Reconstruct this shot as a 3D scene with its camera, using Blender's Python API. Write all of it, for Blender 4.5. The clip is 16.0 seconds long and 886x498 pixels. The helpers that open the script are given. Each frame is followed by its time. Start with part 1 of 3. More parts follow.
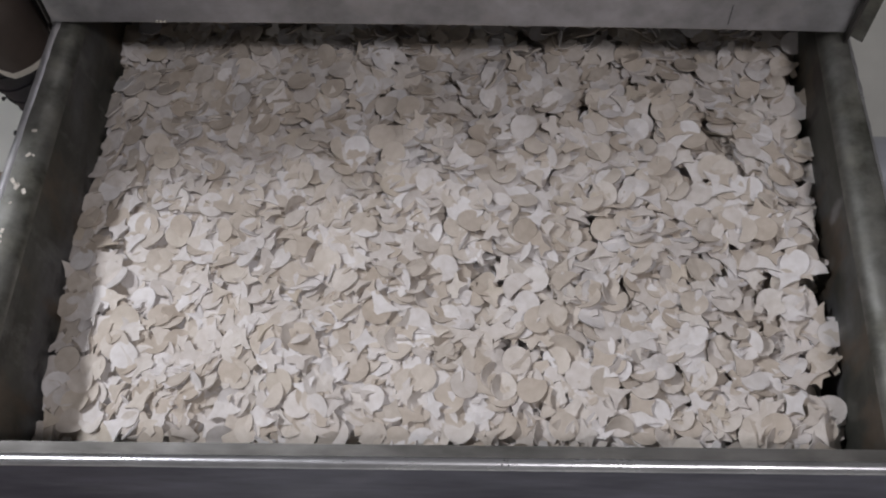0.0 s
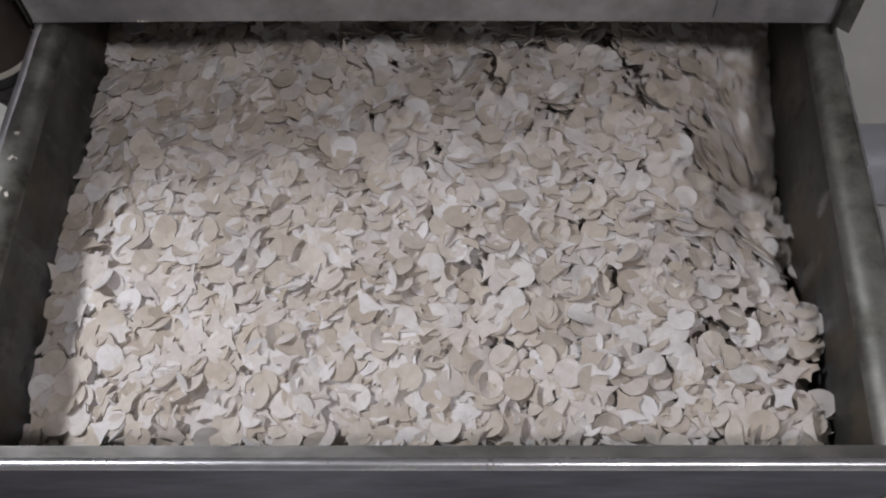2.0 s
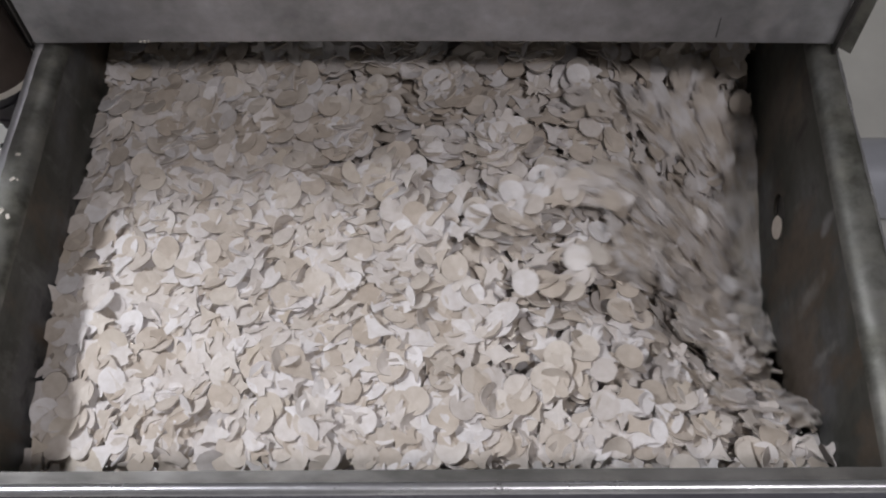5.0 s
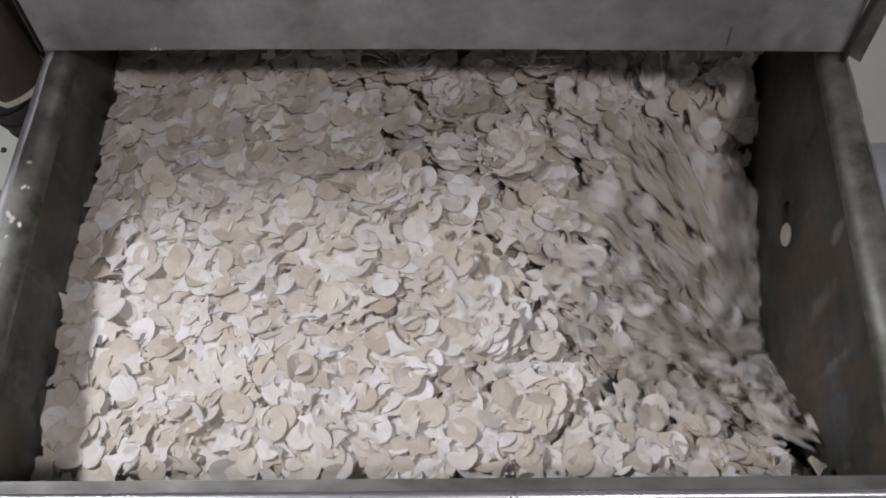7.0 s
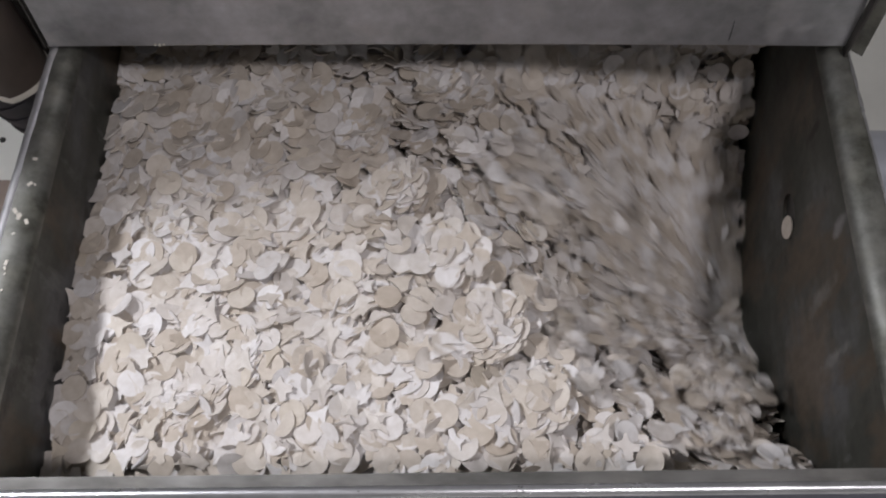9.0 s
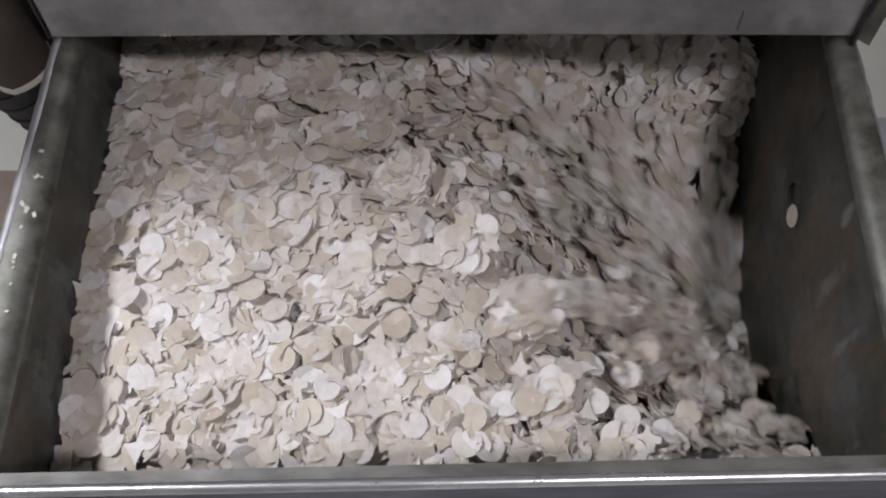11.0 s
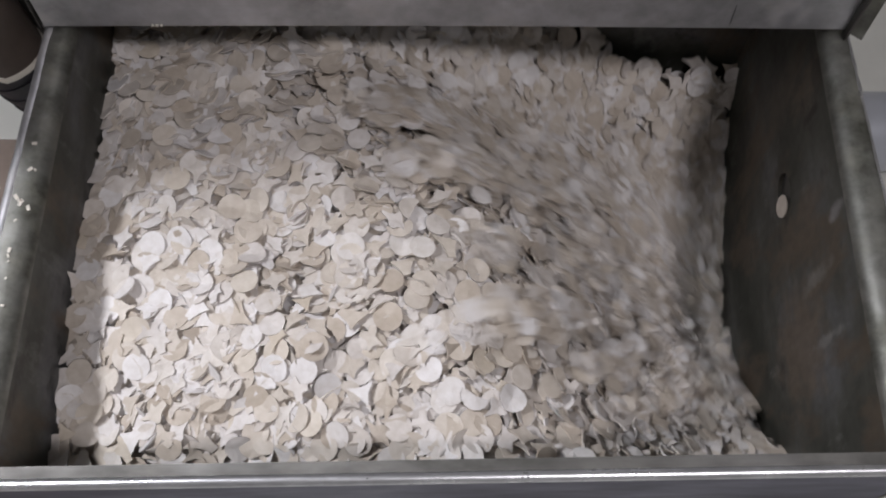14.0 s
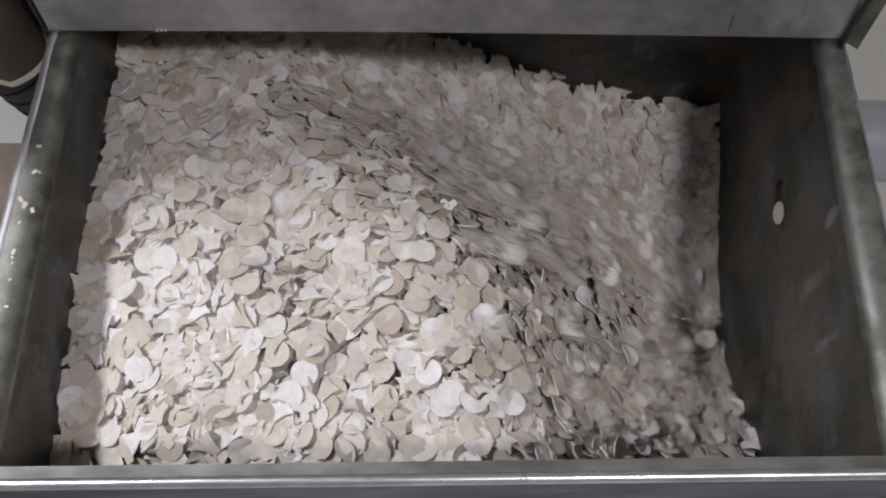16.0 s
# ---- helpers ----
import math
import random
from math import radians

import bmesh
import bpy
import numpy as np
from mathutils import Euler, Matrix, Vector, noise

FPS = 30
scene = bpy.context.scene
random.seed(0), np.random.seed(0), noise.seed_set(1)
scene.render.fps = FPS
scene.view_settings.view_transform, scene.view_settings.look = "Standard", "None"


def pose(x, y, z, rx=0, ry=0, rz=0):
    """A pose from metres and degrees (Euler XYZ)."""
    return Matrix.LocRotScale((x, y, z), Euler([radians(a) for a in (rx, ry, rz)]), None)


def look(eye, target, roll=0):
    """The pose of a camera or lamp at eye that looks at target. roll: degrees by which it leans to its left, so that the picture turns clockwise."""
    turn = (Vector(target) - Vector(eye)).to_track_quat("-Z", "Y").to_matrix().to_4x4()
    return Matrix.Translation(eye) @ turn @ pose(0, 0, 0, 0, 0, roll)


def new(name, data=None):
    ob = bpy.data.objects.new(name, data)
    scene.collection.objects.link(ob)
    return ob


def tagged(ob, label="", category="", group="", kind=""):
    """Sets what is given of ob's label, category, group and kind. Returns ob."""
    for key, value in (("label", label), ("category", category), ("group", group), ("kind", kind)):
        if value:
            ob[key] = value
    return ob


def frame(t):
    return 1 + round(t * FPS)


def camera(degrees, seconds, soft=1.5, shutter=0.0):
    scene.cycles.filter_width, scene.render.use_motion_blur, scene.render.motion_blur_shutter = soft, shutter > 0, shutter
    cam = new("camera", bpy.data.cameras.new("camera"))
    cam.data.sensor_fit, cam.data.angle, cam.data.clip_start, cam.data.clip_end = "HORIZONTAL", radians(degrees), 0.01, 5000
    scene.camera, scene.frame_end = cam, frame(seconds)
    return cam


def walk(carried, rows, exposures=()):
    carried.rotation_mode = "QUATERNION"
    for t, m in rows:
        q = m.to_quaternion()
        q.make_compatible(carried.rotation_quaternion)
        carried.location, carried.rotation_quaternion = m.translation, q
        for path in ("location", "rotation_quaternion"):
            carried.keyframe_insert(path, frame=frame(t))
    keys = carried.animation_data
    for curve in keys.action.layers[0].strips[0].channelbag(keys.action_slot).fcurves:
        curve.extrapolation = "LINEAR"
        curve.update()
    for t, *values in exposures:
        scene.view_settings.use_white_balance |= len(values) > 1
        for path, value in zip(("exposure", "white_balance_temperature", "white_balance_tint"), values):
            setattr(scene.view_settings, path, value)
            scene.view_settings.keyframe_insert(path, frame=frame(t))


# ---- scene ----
# the camera opens up a little as the tray empties
EXPOSURES = [(0.0, -0.24), (2.0, -0.22), (4.5, -0.08), (9.0, 0.06), (12.5, 0.12), (16.0, 0.18)]
cam = camera(50, 16.0, soft=2.1, shutter=1.9)
PATH = [
    (0, (0.039, -0.139, 0.518), (-0.051, 0.784, -1.254), -3.4),
    (0.5, (0.043, -0.139, 0.517), (-0.051, 0.781, -1.256), -3.8),
    (1, (0.046, -0.139, 0.516), (-0.051, 0.782, -1.257), -4.2),
    (1.5, (0.049, -0.136, 0.516), (-0.05, 0.776, -1.261), -4.5),
    (2, (0.05, -0.132, 0.518), (-0.045, 0.77, -1.265), -4.5),
    (2.5, (0.047, -0.13, 0.519), (-0.038, 0.771, -1.265), -3.9),
    (3, (0.047, -0.13, 0.518), (-0.038, 0.777, -1.262), -3.9),
    (3.5, (0.047, -0.13, 0.518), (-0.038, 0.785, -1.258), -3.9),
    (4, (0.045, -0.129, 0.519), (-0.035, 0.789, -1.256), -3.7),
    (6.5, (0.032, -0.123, 0.52), (-0.035, 0.806, -1.249), -3.0),
    (7, (0.029, -0.123, 0.522), (-0.034, 0.805, -1.249), -2.8),
    (7.5, (0.027, -0.122, 0.523), (-0.033, 0.804, -1.249), -2.7),
    (8, (0.022, -0.122, 0.525), (-0.027, 0.799, -1.25), -2.2),
    (8.5, (0.022, -0.12, 0.527), (-0.029, 0.791, -1.253), -2.4),
    (9, (0.024, -0.119, 0.529), (-0.032, 0.78, -1.256), -2.7),
    (11.5, (0.003, -0.115, 0.53), (-0.008, 0.741, -1.277), -0.5),
    (12, (0.003, -0.106, 0.535), (-0.005, 0.718, -1.287), -0.3),
    (12.5, (0.004, -0.102, 0.539), (-0.003, 0.701, -1.293), -0.2),
    (13, (0.005, -0.099, 0.541), (-0.002, 0.695, -1.294), -0.1),
    (13.5, (0.005, -0.1, 0.542), (0.0, 0.701, -1.291), 0.1),
    (14, (0.008, -0.097, 0.545), (-0.002, 0.696, -1.291), -0.2),
    (14.5, (0.008, -0.098, 0.546), (0.0, 0.697, -1.289), -0.0),
    (15, (0.009, -0.098, 0.548), (0.0, 0.699, -1.287), 0.0),
    (15.5, (0.007, -0.099, 0.548), (0.002, 0.703, -1.284), 0.4),
    (16, (0.006, -0.101, 0.55), (0.002, 0.705, -1.281), 0.5),
]
walk(cam, [(t, look(eye, target, roll)) for t, eye, target, roll in PATH], exposures=EXPOSURES)

# ---- light ----
world = bpy.data.worlds.new("room_light")
world.use_nodes = True
world.node_tree.nodes["Background"].inputs[0].default_value = (0.8, 0.86, 1.0, 1)
world.node_tree.nodes["Background"].inputs[1].default_value = 0.08
scene.world = world


def area_lamp(name, eye, target, size, watts, colour):
    data = bpy.data.lights.new(name, "AREA")
    data.shape, data.size, data.size_y = "RECTANGLE", size[0], size[1]
    data.energy, data.color = watts, colour
    ob = new(name, data)
    ob.matrix_world = look(eye, target)
    return ob


# a bright lamp high to the left, a ceiling lamp to the front, and a weak soft fill added from the side
area_lamp("work_lamp", (-0.74, 0.165, 0.98), (-0.05, 0.14, -0.06), (0.10, 0.10), 11.3, (0.95, 0.955, 1.0))
area_lamp("ceiling_light", (0.74, -0.85, 2.3), (0.0, 0.16, -0.06), (0.40, 0.22), 22.5, (1.0, 0.955, 0.98))
area_lamp("side_light", (-1.9, -1.2, 1.35), (0.05, 0.15, -0.06), (1.3, 0.9), 2.2, (0.96, 0.95, 1.0))


# ---- materials ----
def material(name):
    mat = bpy.data.materials.new(name)
    mat.use_nodes = True
    return mat, mat.node_tree.nodes, mat.node_tree.links, mat.node_tree.nodes["Principled BSDF"]


def noise_node(nodes, links, scale, detail=4, stretch=(1, 1, 1), rough=0.55, generated=False):
    coord = nodes.new("ShaderNodeTexCoord")
    mapping = nodes.new("ShaderNodeMapping")
    mapping.inputs["Scale"].default_value = stretch
    links.new(coord.outputs["Generated" if generated else "Object"], mapping.inputs["Vector"])
    tex = nodes.new("ShaderNodeTexNoise")
    tex.inputs["Scale"].default_value = scale
    tex.inputs["Detail"].default_value = detail
    tex.inputs["Roughness"].default_value = rough
    links.new(mapping.outputs["Vector"], tex.inputs["Vector"])
    return tex.outputs["Fac"]


def ramp_node(nodes, links, fac, stops):
    ramp = nodes.new("ShaderNodeValToRGB")
    while len(ramp.color_ramp.elements) < len(stops):
        ramp.color_ramp.elements.new(0.5)
    for e, (p, c) in zip(ramp.color_ramp.elements, stops):
        e.position, e.color = p, (*c, 1)
    links.new(fac, ramp.inputs["Fac"])
    return ramp.outputs["Color"]


def mix_node(nodes, links, fac, a, b, mode="MIX"):
    mix = nodes.new("ShaderNodeMix")
    mix.data_type, mix.blend_type = "RGBA", mode
    for socket, value in ((mix.inputs[0], fac), (mix.inputs[6], a), (mix.inputs[7], b)):
        if isinstance(value, bpy.types.NodeSocket):
            links.new(value, socket)
        else:
            socket.default_value = value
    return mix.outputs[2]


def bump_node(nodes, links, height, strength, distance, shader):
    bump = nodes.new("ShaderNodeBump")
    bump.inputs["Strength"].default_value = strength
    bump.inputs["Distance"].default_value = distance
    links.new(height, bump.inputs["Height"])
    links.new(bump.outputs["Normal"], shader.inputs["Normal"])


def chip_material(name, island):
    """Dry cream-coloured pressed dough: matt, mottled, each chip a little lighter or browner."""
    mat, nodes, links, shader = material(name)
    if island:
        vary = nodes.new("ShaderNodeNewGeometry").outputs["Random Per Island"]
    else:
        vary = nodes.new("ShaderNodeObjectInfo").outputs["Random"]
    tone = ramp_node(nodes, links, vary, [(0.0, CHIP[0]), (0.3, CHIP[1]), (0.62, CHIP[2]), (0.85, CHIP[3]), (1.0, CHIP[4])])
    mott = ramp_node(nodes, links, noise_node(nodes, links, 160, 4), [(0.3, (0.84, 0.82, 0.79)), (0.7, (1.0, 1.0, 1.0))])
    links.new(mix_node(nodes, links, 1.0, tone, mott, "MULTIPLY"), shader.inputs["Base Color"])
    shader.inputs["Roughness"].default_value = 0.5
    shader.inputs["Specular IOR Level"].default_value = 0.35
    bump_node(nodes, links, noise_node(nodes, links, 420, 3), 0.35, 0.0006, shader)
    return mat


CHIP = [(0.50, 0.435, 0.375), (0.60, 0.545, 0.495), (0.64, 0.60, 0.585), (0.75, 0.73, 0.745), (0.57, 0.505, 0.43)]
CHIP_ONE = chip_material("cream_dough", False)
CHIP_MANY = chip_material("cream_dough_heap", True)


def steel_material(name, bright, dark, dust, dust_from, rough, stretch, scale=9):
    """Worn steel sheet: brushed grain, darker stains, dull floury film in patches."""
    mat, nodes, links, shader = material(name)
    stain = noise_node(nodes, links, scale, 6, stretch, 0.62)
    grain = noise_node(nodes, links, 90, 3, stretch)
    base = ramp_node(nodes, links, stain, [(0.32, dark), (0.62, bright)])
    fine = ramp_node(nodes, links, grain, [(0.3, (0.82, 0.82, 0.82)), (0.7, (1.0, 1.0, 1.0))])
    base = mix_node(nodes, links, 1.0, base, fine, "MULTIPLY")
    film = ramp_node(nodes, links, noise_node(nodes, links, scale * 1.7, 7, stretch, 0.68), [(dust_from, (0, 0, 0)), (dust_from + 0.22, (0.75, 0.75, 0.75))])
    links.new(mix_node(nodes, links, film, base, (*dust, 1)), shader.inputs["Base Color"])
    metal = ramp_node(nodes, links, film, [(0.0, (0.92, 0.92, 0.92)), (1.0, (0.15, 0.15, 0.15))])
    links.new(metal, shader.inputs["Metallic"])
    gloss = ramp_node(nodes, links, stain, [(0.3, (rough + 0.16,) * 3), (0.7, (rough,) * 3)])
    links.new(gloss, shader.inputs["Roughness"])
    bump_node(nodes, links, grain, 0.12, 0.0006, shader)
    return mat


def splash(nodes, links, centre, spread, ragged, start, full, seed):
    """A ragged patch round a place on a wall: 0 outside, up to full inside. spread: its half sizes in metres."""
    coord = nodes.new("ShaderNodeTexCoord")
    shift = nodes.new("ShaderNodeMapping")
    shift.vector_type = "POINT"
    shift.inputs["Scale"].default_value = tuple(1 / v for v in spread)
    shift.inputs["Location"].default_value = tuple(-c / v for c, v in zip(centre, spread))
    links.new(coord.outputs["Object"], shift.inputs["Vector"])
    length = nodes.new("ShaderNodeVectorMath")
    length.operation = "LENGTH"
    links.new(shift.outputs["Vector"], length.inputs[0])
    tex = nodes.new("ShaderNodeTexNoise")
    tex.noise_dimensions = "4D"
    tex.inputs["W"].default_value = seed
    tex.inputs["Scale"].default_value = 60
    tex.inputs["Detail"].default_value = 5
    links.new(coord.outputs["Object"], tex.inputs["Vector"])
    add = nodes.new("ShaderNodeMath")
    add.operation = "MULTIPLY_ADD"
    links.new(tex.outputs["Fac"], add.inputs[0])
    add.inputs[1].default_value = ragged
    links.new(length.outputs["Value"], add.inputs[2])
    return ramp_node(nodes, links, add.outputs[0], [(start - 0.25, (full,) * 3), (start + 0.25, (0, 0, 0))])


def stained_material(name, splashes=()):
    """Inside of the tray: dull olive-grey sheet with pale scuffs, brown floury streaks that run down, and dark blotches."""
    mat, nodes, links, shader = material(name)
    broad = noise_node(nodes, links, 10, 5, (1, 0.6, 1.2), 0.6)
    streak = noise_node(nodes, links, 26, 6, (0.6, 0.75, 0.32), 0.66)
    blotch = noise_node(nodes, links, 17, 7, (1, 0.6, 1), 0.7)
    fine = noise_node(nodes, links, 140, 4, (1, 1, 0.5))
    base = ramp_node(nodes, links, broad, [(0.38, (0.036, 0.038, 0.030)), (0.52, (0.075, 0.075, 0.066)), (0.64, (0.13, 0.13, 0.135))])
    brown = ramp_node(nodes, links, streak, [(0.50, (0, 0, 0)), (0.60, (0.85, 0.85, 0.85))])
    base = mix_node(nodes, links, brown, base, (0.105, 0.080, 0.058, 1))
    pale = ramp_node(nodes, links, streak, [(0.32, (0.7, 0.7, 0.7)), (0.40, (0, 0, 0))])
    base = mix_node(nodes, links, pale, base, (0.19, 0.19, 0.185, 1))
    dark = ramp_node(nodes, links, blotch, [(0.57, (0, 0, 0)), (0.64, (0.8, 0.8, 0.8))])
    base = mix_node(nodes, links, dark, base, (0.022, 0.02, 0.016, 1))
    for k, (centre, spread, ragged, start, full, colour) in enumerate(splashes):
        base = mix_node(nodes, links, splash(nodes, links, centre, spread, ragged, start, full, 1.7 * k), base, (*colour, 1))
    grain = ramp_node(nodes, links, fine, [(0.3, (0.75, 0.75, 0.75)), (0.7, (1.0, 1.0, 1.0))])
    links.new(mix_node(nodes, links, 1.0, base, grain, "MULTIPLY"), shader.inputs["Base Color"])
    shader.inputs["Metallic"].default_value = 0.3
    links.new(ramp_node(nodes, links, blotch, [(0.3, (0.62, 0.62, 0.62)), (0.7, (0.46, 0.46, 0.46))]), shader.inputs["Roughness"])
    bump_node(nodes, links, fine, 0.25, 0.0006, shader)
    return mat


WALL_STEEL = stained_material("stained_wall_steel")
# the wall beside the outlet: dark drip over the bolt hole, brown floury splash, pale scuffs below the rim
SPLASHED_STEEL = stained_material("splashed_wall_steel", (
    ((0.266, 0.115, -0.120), (1, 0.095, 0.11), 0.9, 0.95, 0.8, (0.15, 0.118, 0.09)),
    ((0.266, 0.205, -0.070), (1, 0.030, 0.05), 0.9, 0.95, 0.75, (0.115, 0.088, 0.066)),
    ((0.266, 0.305, -0.085), (1, 0.045, 0.08), 0.9, 0.95, 0.6, (0.105, 0.088, 0.07)),
    ((0.266, 0.150, -0.075), (1, 0.016, 0.07), 1.1, 0.95, 0.7, (0.21, 0.20, 0.185)),
    ((0.266, 0.105, -0.065), (1, 0.012, 0.07), 1.2, 0.95, 0.7, (0.24, 0.235, 0.225)),
    ((0.266, 0.180, -0.025), (1, 0.014, 0.035), 1.1, 0.95, 0.8, (0.26, 0.25, 0.25)),
    ((0.266, 0.262, -0.038), (1, 0.010, 0.034), 0.9, 0.95, 0.9, (0.016, 0.012, 0.010)),
    ((0.266, 0.282, -0.014), (1, 0.020, 0.008), 0.9, 0.95, 0.85, (0.022, 0.018, 0.014)),
))
RIM_STEEL = steel_material("worn_rim_steel", (0.28, 0.28, 0.265), (0.105, 0.105, 0.088), (0.18, 0.175, 0.147), 0.48, 0.48, (1, 1, 1), 30)
PANEL_STEEL = steel_material("brushed_panel_steel", (0.66, 0.66, 0.70), (0.40, 0.40, 0.41), (0.52, 0.49, 0.49), 0.55, 0.46, (1, 1, 1), 14)
LIP_STEEL = steel_material("polished_lip_steel", (0.80, 0.80, 0.84), (0.45, 0.45, 0.48), (0.35, 0.34, 0.33), 0.62, 0.22, (0.5, 1, 1), 30)


FLANGE_STEEL = steel_material("dull_flange_steel", (0.22, 0.215, 0.21), (0.11, 0.107, 0.10), (0.20, 0.19, 0.175), 0.50, 0.55, (0.4, 1, 1), 22)
# outer face below the lip: its shade is put into a darker, bluer steel
SHADED_FACE_STEEL = steel_material("dark_face_steel", (0.17, 0.17, 0.225), (0.08, 0.08, 0.11), (0.18, 0.18, 0.21), 0.55, 0.5, (0.4, 1, 1), 14)


def plain_material(name, colour, rough, metal=0.0, scale=30, amount=0.25):
    mat, nodes, links, shader = material(name)
    low = tuple(c * (1 - amount) for c in colour)
    links.new(ramp_node(nodes, links, noise_node(nodes, links, scale, 5), [(0.35, low), (0.65, colour)]), shader.inputs["Base Color"])
    shader.inputs["Roughness"].default_value = rough
    shader.inputs["Metallic"].default_value = metal
    bump_node(nodes, links, noise_node(nodes, links, scale * 6, 3), 0.15, 0.001, shader)
    return mat


FLOOR_GREY = plain_material("pale_floor_paint", (0.84, 0.84, 0.805), 0.45, 0, 5, 0.16)
WALL_PAINT = plain_material("wall_paint", (0.66, 0.66, 0.64), 0.6, 0, 3, 0.08)
RUBBER = plain_material("dark_ribbed_rubber", (0.055, 0.052, 0.065), 0.55, 0, 60, 0.4)
PIPE_BROWN = plain_material("brown_plastic_pipe", (0.075, 0.058, 0.05), 0.45, 0, 30, 0.3)
PIPE_EDGE = plain_material("pale_pipe_end", (0.62, 0.58, 0.52), 0.5, 0, 60, 0.2)
DARK_STEEL = plain_material("dark_bracket_steel", (0.10, 0.095, 0.09), 0.5, 0.7, 40, 0.4)
BOARD = plain_material("brown_board", (0.34, 0.27, 0.235), 0.6, 0, 14, 0.3)
BOX_PALE = plain_material("pale_blue_paint", (0.60, 0.62, 0.70), 0.3, 0.3, 10, 0.12)
SPECK = plain_material("dark_speck", (0.05, 0.05, 0.05), 0.7)


# ---- mesh helpers ----
def part(name, bm, mat, parent=None, label=""):
    bmesh.ops.recalc_face_normals(bm, faces=bm.faces)
    me = bpy.data.meshes.new(name)
    bm.to_mesh(me)
    bm.free()
    me.materials.append(mat)
    ob = new(name, me)
    ob.parent = parent
    if label:
        ob["label"] = label
    return ob


def smooth(ob):
    for p in ob.data.polygons:
        p.use_smooth = True
    return ob


def box(x0, x1, y0, y1, z0, z1, bevel=0.0, segments=2):
    own = bmesh.new()
    bmesh.ops.create_cube(own, size=1, matrix=Matrix.LocRotScale(((x0 + x1) / 2, (y0 + y1) / 2, (z0 + z1) / 2), None, (x1 - x0, y1 - y0, z1 - z0)))
    if bevel:
        bmesh.ops.bevel(own, geom=own.edges[:], offset=bevel, segments=segments, affect="EDGES", profile=0.5)
    return own


def sweep(sections):
    """A closed skin through cross-sections, each a list of points, with both ends capped."""
    bm = bmesh.new()
    rings = [[bm.verts.new(p) for p in s] for s in sections]
    n = len(rings[0])
    for a, b in zip(rings, rings[1:]):
        for i in range(n):
            bm.faces.new((a[i], a[(i + 1) % n], b[(i + 1) % n], b[i]))
    bm.faces.new(rings[0])
    bm.faces.new(rings[-1])
    return bm


def rim_profile(width, drop, thick, flare):
    """A sheet edge in (across, up): the wall curls outwards over the height flare to a flat lip, then a skirt hangs down."""
    outer = []
    for i in range(9):
        a = math.pi / 2 * i / 8
        outer.append((width * 0.62 * (1 - math.cos(a)), -flare * (1 - math.sin(a))))
    outer += [(width * 0.85, 0.0006), (width - 0.001, 0.0), (width, -0.001), (width, -drop)]
    inner = [(width - thick, -drop), (width - thick, -0.004), (width * 0.62, -0.0035)]
    for i in range(5):
        a = math.pi / 2 * (1 - i / 4)
        inner.append((width * 0.62 * (1 - math.cos(a)) - thick * 0.0, -flare * (1 - math.sin(a)) - thick - 0.0015 * (1 - i / 4)))
    inner[-1] = (thick, -flare)
    return outer + inner


# ---- the tray and the room ----
XL, XR, YF, YB, ZB = -0.254, 0.266, 0.006, 0.398, -0.345
FLOOR_Z = -0.85


def front_y(x):
    """The inner face of the front wall, which stands a little askew."""
    return 0.0075 + 0.026 * x


def build_room():
    floor = part("floor", box(-2.6, 2.6, -2.2, 2.6, FLOOR_Z - 0.08, FLOOR_Z), FLOOR_GREY)
    tagged(floor, "pale grey painted workshop floor", "floor", kind="structure")
    for name, dims in (("wall_west", (-2.7, -2.6, -2.3, 2.7)), ("wall_east", (2.6, 2.7, -2.3, 2.7)), ("wall_south", (-2.6, 2.6, -2.3, -2.2)), ("wall_north", (-2.6, 2.6, 2.6, 2.7))):
        tagged(part(name, box(*dims, FLOOR_Z - 0.08, 2.5), WALL_PAINT), "plain light painted workshop wall", "wall", kind="structure")
    tagged(part("ceiling", box(-2.7, 2.7, -2.3, 2.7, 2.5, 2.6), WALL_PAINT), "plain light painted ceiling", "ceiling", kind="structure")


